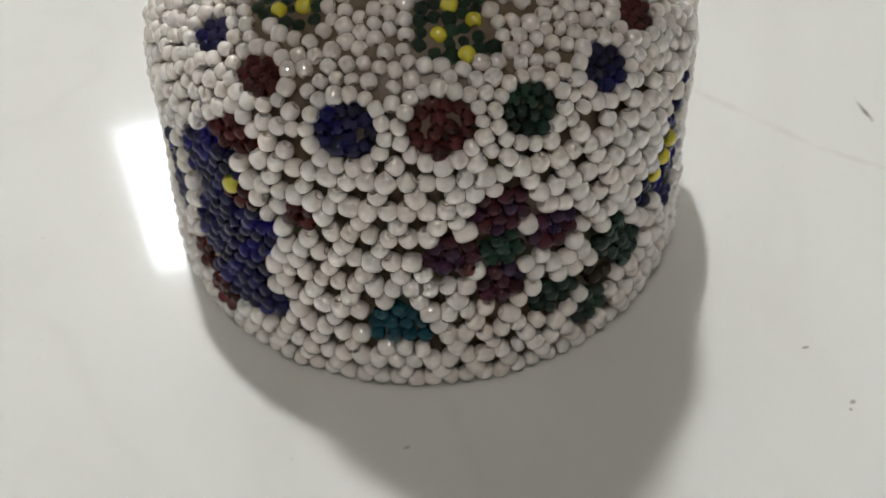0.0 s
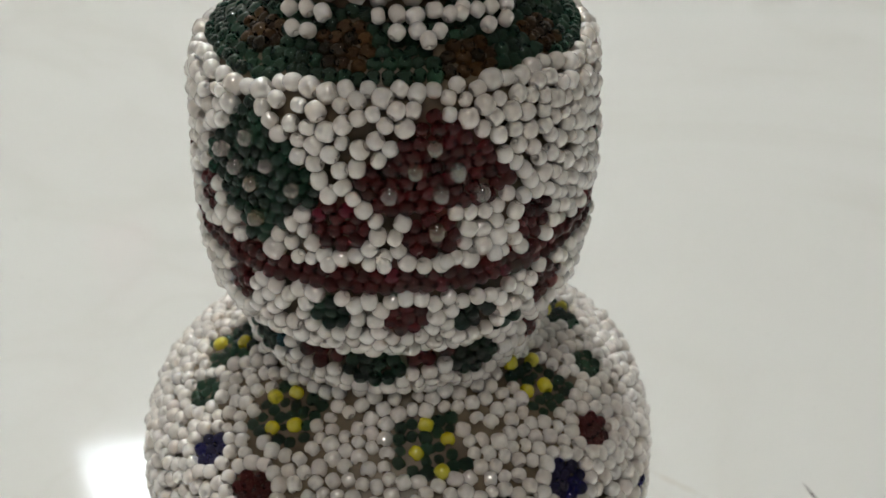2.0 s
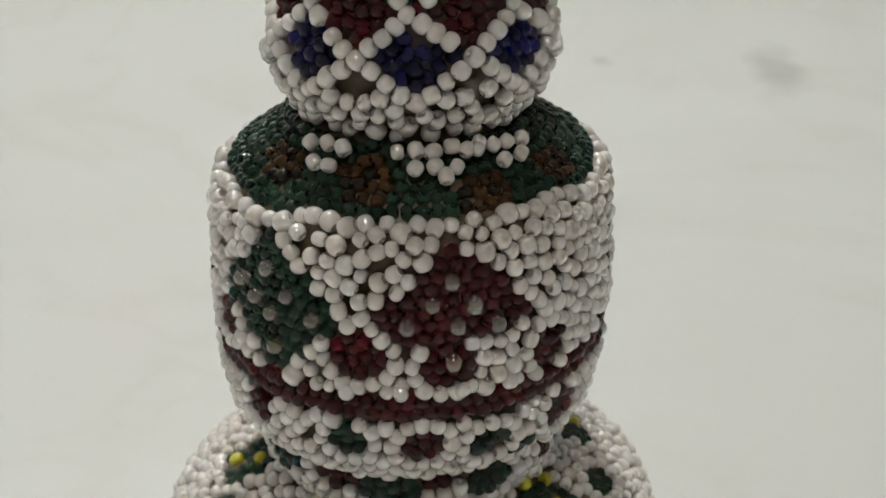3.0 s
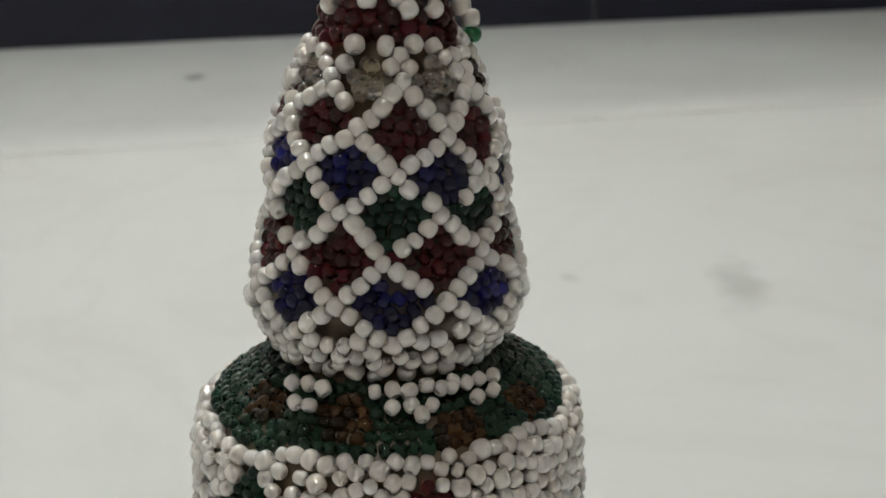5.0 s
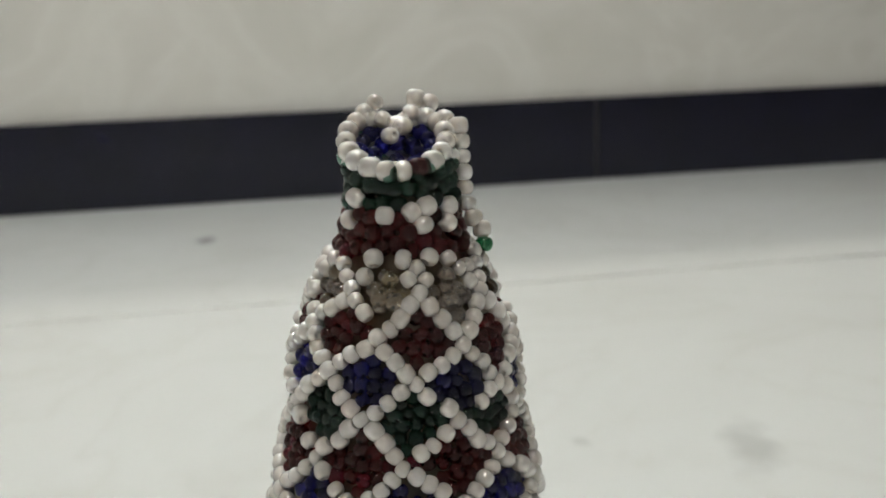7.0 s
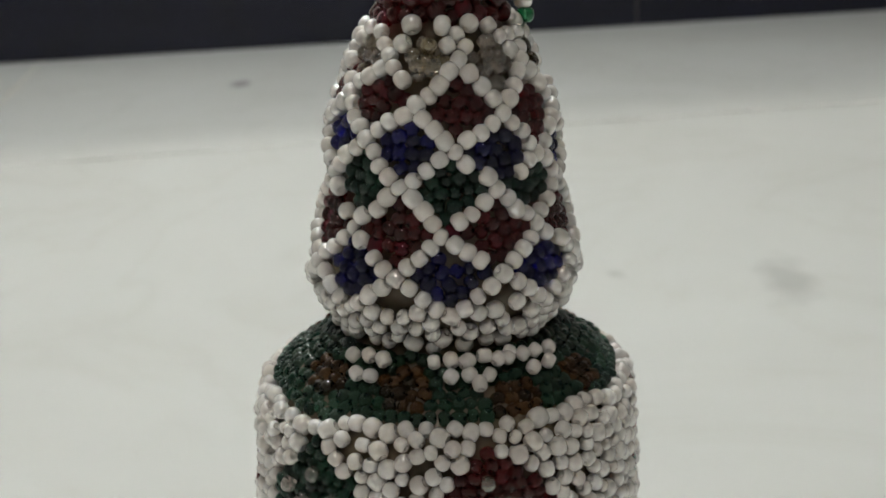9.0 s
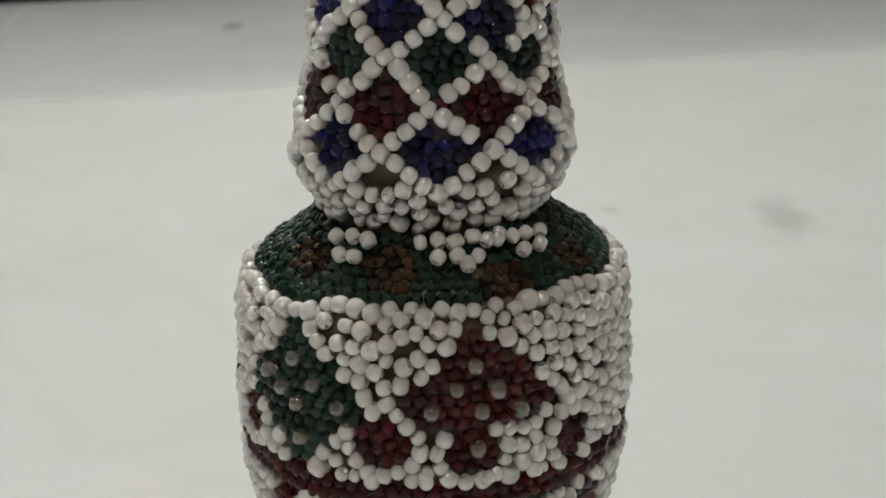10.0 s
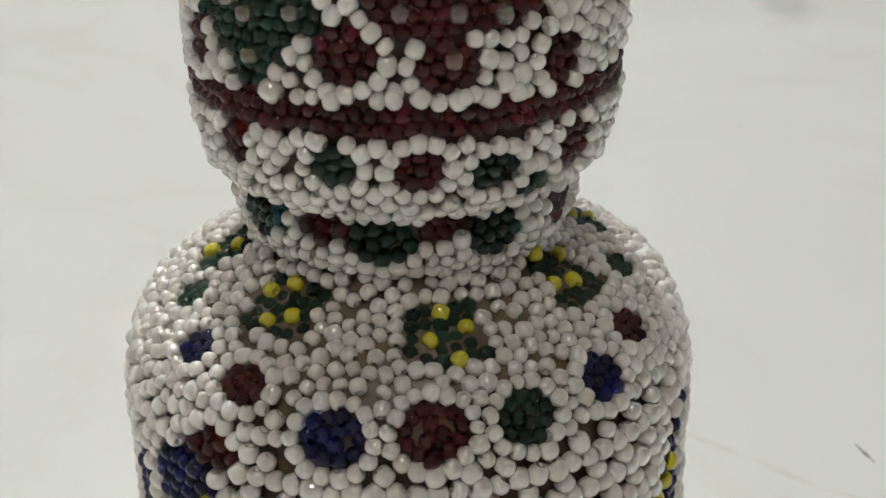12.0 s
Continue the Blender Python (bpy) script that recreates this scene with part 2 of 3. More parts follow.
room(tagged(part("wall_west", box(X0 - 0.1, X0, Y0, 0.0, 0.0, CEIL), M_PAINT), "plain pale grey painted wall", "wall"))
room(tagged(part("wall_east", box(X1, X1 + 0.1, Y0, 0.0, 0.0, CEIL), M_PAINT), "plain pale grey painted wall", "wall"))
room(tagged(part("wall_south", box(X0 - 0.1, X1 + 0.1, Y0 - 0.1, Y0, 0.0, CEIL), M_PAINT), "plain pale grey painted wall", "wall"))

window = room(tagged(new("window_1"), "narrow tall window slot with a frosted pink lower pane", "window"))
for name, x0, x1, z0, z1, mat, share, tint in (("pane", WX0, WX1, RAIL1, WZ1, M_GLASS, 1.0, (0.9, 0.95, 1.0)), ("lower_pane", LX0, LX1, WZ0, RAIL0, M_PINK, 0.007, (1.0, 0.86, 0.84))):
    p = part(name, box(x0 + 0.008, x1 - 0.008, 0.05, 0.055, z0 + 0.008, z1 - 0.008), mat, window)
    p.visible_shadow = False
    fr = bmesh.new()
    add_box(fr, x0, x0 + 0.008, 0.035, 0.075, z0, z1)
    add_box(fr, x1 - 0.008, x1, 0.035, 0.075, z0, z1)
    add_box(fr, x0 + 0.008, x1 - 0.008, 0.035, 0.075, z0, z0 + 0.008)
    add_box(fr, x0 + 0.008, x1 - 0.008, 0.035, 0.075, z1 - 0.008, z1)
    part("window_frame", fr, M_FRAME, window)
    data = bpy.data.lights.new("window_sky", "AREA")
    data.shape, data.size, data.size_y = "RECTANGLE", x1 - x0 - 0.02, z1 - z0 - 0.02
    data.energy, data.color = WINDOW_WATTS * share, tint
    lamp = new("window_sky", data)
    lamp.matrix_world = ROOM @ Matrix.Translation(((x0 + x1) / 2, 0.03, (z0 + z1) / 2)) @ Matrix.Rotation(radians(-90), 4, "X")

# black skirting: tiles in a row with grout between
skirting = room(tagged(new("baseboard"), "row of black glazed skirting tiles along the wall", "baseboard"))
SK = 0.105
part("grout_bed", box(X0, X1, -0.009, 0.0, 0.0, SK - 0.002), M_GROUT, skirting, "grey grout between the tiles")
tile = part("skirting_tile", box(0.0015, 0.7985, -0.013, -0.0005, 0.0, SK, bevel=0.0012), M_BLACK, skirting)
for x in (-0.8, -1.6, 0.8):
    t = new("skirting_tile", tile.data)
    t.parent, t.location.x = skirting, x
part("skirting_tile", box(1.6015, X1, -0.013, -0.0005, 0.0, SK, bevel=0.0012), M_BLACK, skirting)
part("skirting_tile", box(X0, -1.6015, -0.013, -0.0005, 0.0, SK, bevel=0.0012), M_BLACK, skirting)

# a small hanging lamp and a long flat lamp on the ceiling
pendant = tagged(new("pendant_lamp"), "small lit pendant lamp hanging on a thin white cord", "lamp")
pendant.location = (-0.14, 0.64, 1.78)
turned = lambda x, y, z: (x, y, z)
part("shade", lathe([(0.006, 0.055), (0.016, 0.05), (0.034, 0.03), (0.044, 0.0), (0.044, -0.012), (0.0395, -0.012), (0.0395, -0.002)], 32, turned), M_PLASTIC, pendant, "white plastic shade", True)
part("diffuser", lathe([(0.039, -0.003), (0.039, -0.01), (0.037, -0.0115)], 32, turned), M_LIT, pendant, "glowing frosted diffuser")
part("cord", lathe([(0.002, 0.054), (0.002, CEIL - 1.78)], 8, turned), M_PLASTIC, pendant, "thin white cord")
batten = tagged(new("batten_lamp"), "long narrow lit batten lamp with white end caps on the ceiling", "lamp")
batten.location = (-0.12, -1.25, CEIL)
part("housing", box(-0.09, 0.09, -0.62, 0.62, -0.03, 0.0, bevel=0.004), M_PLASTIC, batten, "white plastic housing")
part("diffuser", box(-0.1, 0.1, -0.6, 0.6, -0.062, -0.0305, bevel=0.012), M_PANEL, batten, "glowing frosted diffuser")
for y in (-0.612, 0.612):
    part("end_cap", box(-0.105, 0.105, y - 0.011, y + 0.011, -0.064, -0.0305, bevel=0.004), M_PLASTIC, batten)

# ---- the beaded bottle: millimetres, leaning a little away ----
LEAN_X, LEAN_Y = 0.0246, 0.026
rng = random.Random(7)
SKIN = 1.15
BASE = [(41.6, 1.35), (42.4, 4.0), (42.3, 11.0), (41.8, 22.0), (42.0, 30.0), (42.0, 36.0), (41.3, 41.0), (40.2, 44.5), (38.4, 47.3), (35.6, 49.6), (32.0, 51.6), (28.5, 53.2), (25.0, 55.0), (22.5, 57.2), (21.8, 59.0)]
COLLAR = [(22.6, 58.2), (23.8, 60.0), (24.6, 62.5), (24.6, 65.0), (23.8, 67.0)]
MIDDLE = [(24.6, 66.6), (26.6, 67.6), (28.3, 70.0), (29.3, 73.5), (29.8, 79.0), (29.9, 88.0), (29.7, 96.0), (29.4, 101.0), (28.7, 104.3), (27.0, 106.2), (24.5, 108.2), (21.5, 110.2), (18.8, 112.2), (17.2, 114.0)]
NECK = [(16.2, 113.2), (17.4, 115.0), (19.0, 117.2), (20.2, 120.0), (20.5, 123.5), (19.8, 127.0), (18.6, 130.0), (17.7, 134.0), (17.4, 140.0), (16.8, 144.0), (15.6, 148.0), (13.8, 152.0), (11.7, 156.0), (9.9, 159.5), (9.1, 163.0), (8.6, 167.0), (8.5, 170.0)]


def place(x, y, z):
    """Bottle to world; the foot is a little askew."""
    foot = max(0.0, 1 - z / 42.0)
    return (0.001 * (x + LEAN_X * z + 0.6 * foot), 0.001 * (y + LEAN_Y * z - 2.6 * foot), 0.001 * z)


class Profile:
    """A profile by its arc length, in millimetres."""

    def __init__(self, points):
        self.r, self.z = np.array(points, float).T
        self.s = np.r_[0, np.cumsum(np.hypot(np.diff(self.r), np.diff(self.z)))]
        self.length = self.s[-1]

    def at(self, s):
        return float(np.interp(s, self.s, self.r)), float(np.interp(s, self.s, self.z))

    def arc(self, z):
        return float(np.interp(z, self.z, self.s))

    def spot(self, theta, s, out=0.0):
        """Place, normal, way round and way up at an angle (0 faces the viewer) and arc length."""
        r, z = self.at(s)
        (ra, za), (rb, zb) = self.at(max(0, s - 0.8)), self.at(min(self.length, s + 0.8))
        slope = math.atan2(rb - ra, zb - za)
        nr, nz = math.cos(slope), -math.sin(slope)
        sn, cs = math.sin(theta), math.cos(theta)
        n = Vector((nr * sn, -nr * cs, nz))
        across = Vector((cs, sn, 0))
        p = Vector((r * sn, -r * cs, z)) + n * (out - SKIN)
        return p, n, across, n.cross(across)


# bead shapes, of radius 1, bored along z
def bead_shape(half, hole, square, seg=12):
    prof = [(hole * 0.9, -half * 0.45), (hole + 0.1, -half * 0.93), (0.5 * (hole + 1), -half * 0.99), (0.88 + 0.08 * square, -half * (0.66 + 0.16 * square)), (1.0, -half * 0.25)]
    prof += [(r, -z) for r, z in prof[::-1]]
    return prof, seg


SHAPES = [bead_shape(0.90, 0.18, 0.0), bead_shape(0.98, 0.18, 0.12), bead_shape(0.78, 0.24, 0.0), bead_shape(0.94, 0.18, 0.3), bead_shape(0.86, 0.18, 0.05)]
SHAPE_DATA = []
for prof, seg in SHAPES:
    bm = lathe(prof, seg, lambda x, y, z: (x, y, z))
    me = bpy.data.meshes.new("bead_shape")
    bm.to_mesh(me)
    bm.free()
    v = np.zeros(len(me.vertices) * 3)
    me.vertices.foreach_get("co", v)
    SHAPE_DATA.append((v.reshape(-1, 3), [tuple(p.vertices) for p in me.polygons]))
    bpy.data.meshes.remove(me)
BEAD_MESH = {}
for colour, mat in BEADS.items():
    for n, (verts, faces) in enumerate(SHAPE_DATA):
        me = bpy.data.meshes.new(colour + "_bead")
        me.from_pydata(verts.tolist(), [], faces)
        me.materials.append(mat)
        me.shade_smooth()
        BEAD_MESH[colour, n] = me


class Beads:
    """The beads of one section, gathered first and then built."""

    def __init__(self):
        self.all = []

    def put(self, p, n, across, up, colour, size=1.33, turn=None, tip=0.22):
        turn = rng.uniform(0, math.pi) if turn is None else turn
        axis = (across * math.cos(turn) + up * math.sin(turn) + n * rng.uniform(-tip, tip)).normalized()
        side = axis.cross(n).normalized()
        third = axis.cross(side)
        k = size * rng.uniform(0.95, 1.05)
        st = rng.uniform(0.88, 1.1)
        rot = Matrix((side * k, third * k * rng.uniform(0.96, 1.04), axis * k * st)).transposed() * 0.001
        m = rot.to_4x4()
        m.translation = place(*p)
        self.all.append((p.y, p.z, colour, rng.randrange(len(SHAPES)), m))

    def on(self, prof, theta, s, colour, out=0.0, **kw):
        self.put(*prof.spot(theta, s, out), colour, **kw)

    def build(self, parent, low=-1e9, high=1e9):
        """Builds the beads between two heights: the foremost one by one, the far side joined."""
        chosen = [b for b in self.all if low <= b[1] < high]
        for colour in BEADS:
            some = sorted((b for b in chosen if b[2] == colour), key=lambda b: b[0])
            for _, _, _, shape, m in some[:300]:
                ob = new(colour + "_bead", BEAD_MESH[colour, shape])
                ob.parent, ob.matrix_basis = parent, m
            rest = some[300:]
            if rest:
                verts, faces, start = [], [], 0
                for _, _, _, shape, m in rest:
                    v, f = SHAPE_DATA[shape]
                    a = np.array(m)
                    verts.append(v @ a[:3, :3].T + a[:3, 3])
                    faces += [tuple(i + start for i in q) for q in f]
                    start += len(v)
                me = bpy.data.meshes.new(colour + "_beads")
                me.from_pydata(np.concatenate(verts).tolist(), [], faces)
                me.materials.append(BEADS[colour])
                me.shade_smooth()
                ob = new(colour + "_beads", me)
                ob.parent = parent
                tagged(ob, LABELS[colour] + "s packed on the far side", kind="stuff")


def inside(motifs, prof, theta, s, grow=0.0):
    """The colour of the motif that covers a place, or None."""
    r, _ = prof.at(s)
    found = None
    for angle, z, w, h, colour, shape in motifs:
        dx = ((math.degrees(theta) - angle + 180) % 360 - 180) * math.pi / 180 * r / (w + grow)
        dy = (s - prof.arc(z)) / (h + grow)
        far = abs(dx) + abs(dy) + (9 if shape == "t" and dy < -0.3 else 0) if shape in "dt" else max(abs(dx), abs(dy)) if shape == "b" else math.hypot(dx, dy)
        if far < 1:
            found = colour
    return found


class Net:
    """The beads sewn over one section: each one is held to its place more or less, and they push each other apart until they touch."""

    def __init__(self, prof, scale=1.0, upper=None, change=0.0):
        """scale: the size of the beads; above the height of change they grow or shrink to upper."""
        self.prof, self.rows, self.cells, self.holes = prof, [], {}, []
        self.scale, self.upper, self.change = scale, scale if upper is None else upper, change

    def k(self, s):
        q = min(max((self.prof.at(s)[1] - self.change) / 8.0, 0.0), 1.0)
        return self.scale + (self.upper - self.scale) * q

    def cell(self, p):
        return tuple(math.floor(v / 3.0) for v in p)

    def free(self, p, gap):
        c = self.cell(p)
        for i in range(27):
            for q in self.cells.get((c[0] + i % 3 - 1, c[1] + i // 3 % 3 - 1, c[2] + i // 9 - 1), ()):
                if (q - p).length < gap:
                    return False
        return True

    def block(self, th, s):
        """Leaves a hole of the net open."""
        p = self.prof.spot(th, s)[0]
        self.holes.append(p)
        self.cells.setdefault(self.cell(p), []).append(p)

    def add(self, th, s, colour, hold, size, out=0.0, gap=0.0, turn=None):
        s = min(max(s, 0.0), self.prof.length)
        p, k = self.prof.spot(th, s, out)[0], self.k(s)
        size *= k
        if gap and not self.free(p, gap * k):
            return False
        self.cells.setdefault(self.cell(p), []).append(p)
        self.rows.append([th, s, out, size, hold, colour, turn])
        return True

    # -- patterns --
    def flower(self, motif, size=1.22, sink=0.35):
        """A small round motif: one bead amid a ring of others."""
        angle, z, w, h, colour, _ = motif
        prof = self.prof
        s0 = prof.arc(z)
        r = prof.at(s0)[0]
        k = self.k(s0)
        a, b = max(w - 0.95 * k, 1.2), max(h - 0.95 * k, 1.2)
        n = max(4, round(math.pi * (a + b) / (2.3 * k)))
        start = rng.uniform(0, 6.28)
        for i in range(n):
            t = start + 2 * math.pi * i / n
            self.add(radians(angle) + a * math.sin(t) / r, s0 + b * math.cos(t), colour, 0.3, size * rng.uniform(0.93, 1.06), -sink + rng.gauss(0, 0.15), 1.6)
        inner = 1 if min(a, b) < 2.3 * k else 3
        for i in range(inner):
            t, far = 2 * math.pi * i / 3 + start, 0.15 if inner == 1 else 1.15 * k
            self.add(radians(angle) + far * math.sin(t) / r, s0 + far * math.cos(t), colour, 0.3, size, -sink - 0.1, 1.3)

    def packed(self, motifs, within, pitch=2.3, size=1.2, sink=0.35, gap=1.55, grow=0.2):
        """Rows of coloured beads wherever a motif lies."""
        prof, s, k = self.prof, 0.0, 0
        while s <= prof.length:
            r, _ = prof.at(s)
            step = pitch * self.k(s)
            n = max(8, round(2 * math.pi * r / step))
            for i in range(n):
                th = 2 * math.pi * (i + 0.5 * (k % 2)) / n - math.pi
                hue = inside(motifs, prof, th, s, grow)
                if hue and hue != "white" and inside(within, prof, th, s, grow):
                    self.add(th + rng.gauss(0, 0.08) * pitch / r, s + rng.gauss(0, 0.16), hue, 0.25, size * rng.choice((0.93, 1.0, 1.0, 1.06)), rng.gauss(-sink, 0.15), gap)
            s += step * 0.87
            k += 1

    def chain(self, motifs, rim=1.25, size=1.36, sizes=(0.93, 1.0, 1.06)):
        """A string of white beads round every motif that stands by itself."""
        prof = self.prof
        for n, (angle, z, w, h, colour, shape) in enumerate(motifs):
            if w > 50 or min(w, h) < 2.2 or colour in ("amber", "white"):
                continue
            r, _ = prof.at(prof.arc(z))
            k = self.k(prof.arc(z))
            if shape in "dt":
                low = -0.34 if shape == "t" else -1.0
                half = 1 + low
                turns = [(0, 1), (1, 0), (half, low), (-half, low), (-1, 0), (0, 1)]
            else:
                turns = [(math.sin(a), math.cos(a)) for a in np.linspace(0, 2 * math.pi, max(8, round(math.pi * (w + h + 2 * rim * k) / (2.5 * k))) + 1)]
            turns = [(x * (w + rim * k), y * (h + rim * k)) for x, y in turns]
            others = [m for m in motifs[:n] + motifs[n + 1:] if m[4] != "white"]
            for (xa, ya), (xb, yb) in zip(turns, turns[1:]):
                count = max(1, round(math.hypot(xb - xa, yb - ya) / (2.45 * k))) if shape in "dt" else 1
                for i in range(count):
                    q = i / count
                    th = radians(angle) + (xa + (xb - xa) * q) / r
                    s = prof.arc(z) + ya + (yb - ya) * q
                    if 0 <= s <= prof.length and not inside(others, prof, th, s):
                        self.add(th, s, "white", 0.22, size * rng.choice(sizes), rng.gauss(0.15, 0.12), 1.9)

    def lattice(self, motifs, s0, s1, pitch=2.62, size=1.42, closed_below=0.0):
        """An open net in rows: in every second row every second bead is missing."""
        prof, k, s, n = self.prof, 0, s0, 0
        while s <= s1:
            r, _ = prof.at(s)
            ideal = 2 * math.pi * r / pitch
            if abs(n - ideal) > 0.07 * ideal:
                n = max(8, round(ideal / 4) * 4)
            for i in range(-n // 2, n // 2):
                th = 2 * math.pi * (i + 0.5 * (k % 2)) / n
                if inside(motifs, prof, th, s, 0.7):
                    continue
                if s > closed_below and k % 2 and (i + k // 2) % 2:
                    if rng.random() < 0.93 and not inside(motifs, prof, th, s, 2.6):
                        self.block(th, s)
                    continue
                self.add(th + rng.gauss(0, 0.05) * pitch / r, s + rng.gauss(0, 0.05) * pitch, "white", 0.28, size * rng.choice((0.95, 1.0, 1.0, 1.05)), rng.gauss(0.0, 0.12), 1.9)
            k += 1
            s += pitch * 0.88

    def strew(self, motifs, s0, s1, gap, tries, size=1.4, sizes=(0.9, 0.97, 1.0, 1.05), out=0.0):
        """White beads wherever there is room."""
        prof = self.prof
        top = float(prof.r.max())
        for _ in range(tries):
            th, s = rng.uniform(-math.pi, math.pi), rng.uniform(s0, s1)
            if rng.random() < prof.at(s)[0] / top and inside(motifs, prof, th, s, 0.6) in (None, "white"):
                self.add(th, s, "white", 0.0, size * rng.choice(sizes), rng.gauss(out, 0.15), gap)

    # -- settling --
    def spots(self, th, s, out):
        prof = self.prof
        r, z = np.interp(s, prof.s, prof.r), np.interp(s, prof.s, prof.z)
        a, b = np.clip(s - 0.8, 0, prof.length), np.clip(s + 0.8, 0, prof.length)
        slope = np.arctan2(np.interp(b, prof.s, prof.r) - np.interp(a, prof.s, prof.r), np.interp(b, prof.s, prof.z) - np.interp(a, prof.s, prof.z))
        nr, nz, sn, cs = np.cos(slope), -np.sin(slope), np.sin(th), np.cos(th)
        n = np.stack([nr * sn, -nr * cs, nz], 1)
        across = np.stack([cs, sn, 0 * cs], 1)
        p = np.stack([r * sn, -r * cs, z], 1) + n * (out - SKIN)[:, None]
        return p, across, np.cross(n, across), r

    def settle(self, steps=36, touch=0.93, stick=0.015):
        th, s, out, size, hold = (np.array([row[i] for row in self.rows], float) for i in range(5))
        hue = [row[5] for row in self.rows]
        home_th, home_s = th.copy(), s.copy()
        for step in range(steps):
            p, across, up, r = self.spots(th, s, out)
            if step % 6 == 0:
                sq = (p * p).sum(1)
                close = sq[:, None] + sq[None] - 2 * p @ p.T < 16.0
                i, j = np.nonzero(np.triu(close, 1))
            d = p[j] - p[i]
            far = np.sqrt((d * d).sum(1)) + 1e-6
            want = touch * (size[i] + size[j])
            push = np.where(far < want, 0.38 * (want - far), np.where(far < 1.3 * want, -stick * (far - want), 0.0))
            v = d / far[:, None] * push[:, None]
            move = np.zeros_like(p)
            np.add.at(move, j, v)
            np.add.at(move, i, -v)
            move *= (1 - hold)[:, None]
            th = th + np.clip((move * across).sum(1), -0.5, 0.5) / r + 0.5 * hold * (home_th - th)
            s = np.clip(s + np.clip((move * up).sum(1), -0.5, 0.5) + 0.5 * hold * (home_s - s), 0, self.prof.length)
        p, across, up, r = self.spots(th, s, out)
        gone = np.zeros(len(th), bool)
        links = [[] for _ in hue]
        d = p[j] - p[i]
        far = np.sqrt((d * d).sum(1))
        for a, b, f, v in zip(i, j, far, d):
            if gone[a] or gone[b]:
                continue
            if f < 0.74 * touch * (size[a] + size[b]):
                gone[a if (hold[a], size[a]) < (hold[b], size[b]) else b] = True
            elif f < 1.15 * touch * (size[a] + size[b]):
                links[a].append((float(v @ across[a]), float(v @ up[a])))
                links[b].append((-float(v @ across[b]), -float(v @ up[b])))
        left = np.nonzero(~gone)[0]
        self.rows = [[th[n], s[n], *self.rows[n][2:]] for n in left]
        self.links = [links[n] for n in left]
        self.cells = {}
        for q in [Vector(p[n]) for n in left] + self.holes:
            self.cells.setdefault(self.cell(q), []).append(q)

    def sew(self, beads):
        """Places the settled beads, each one bored along a string to one of its neighbours."""
        for (th, s, out, size, _, hue, turn), links in zip(self.rows, self.links):
            if turn is None and links:
                x, y = rng.choice(links)
                turn = math.atan2(y, x) + rng.gauss(0, 0.25)
            beads.on(self.prof, th, s, hue, out=out, size=size, turn=turn)


def motifs_of(net, motifs, size=1.22):
    """Small round motifs become flowers; bands and larger ones are packed in rows."""
    small = [m for m in motifs if m[5] == "o" and max(m[2], m[3]) < 4.7 and m[4] != "amber"]
    for m in small:
        net.flower(m, size)
    large = [m for m in motifs if m not in small]
    if large:
        net.packed(motifs, large, size=size)


def core(prof, parent, inset=2.7):
    return part("core", lathe([(max(r - inset, 1.0), z) for r, z in zip(prof.r, prof.z)], 72, place), M_CORE, parent, "dark brown bottle wall under the beads", True)


def section(name, label):
    ob = tagged(new(name), label)
    ob.parent = bottle
    return ob


bottle = tagged(new("beaded_bottle"), "glass bottle covered in white and coloured seed beads, on the floor", "bottle")

# lower body
pb = Profile(BASE)
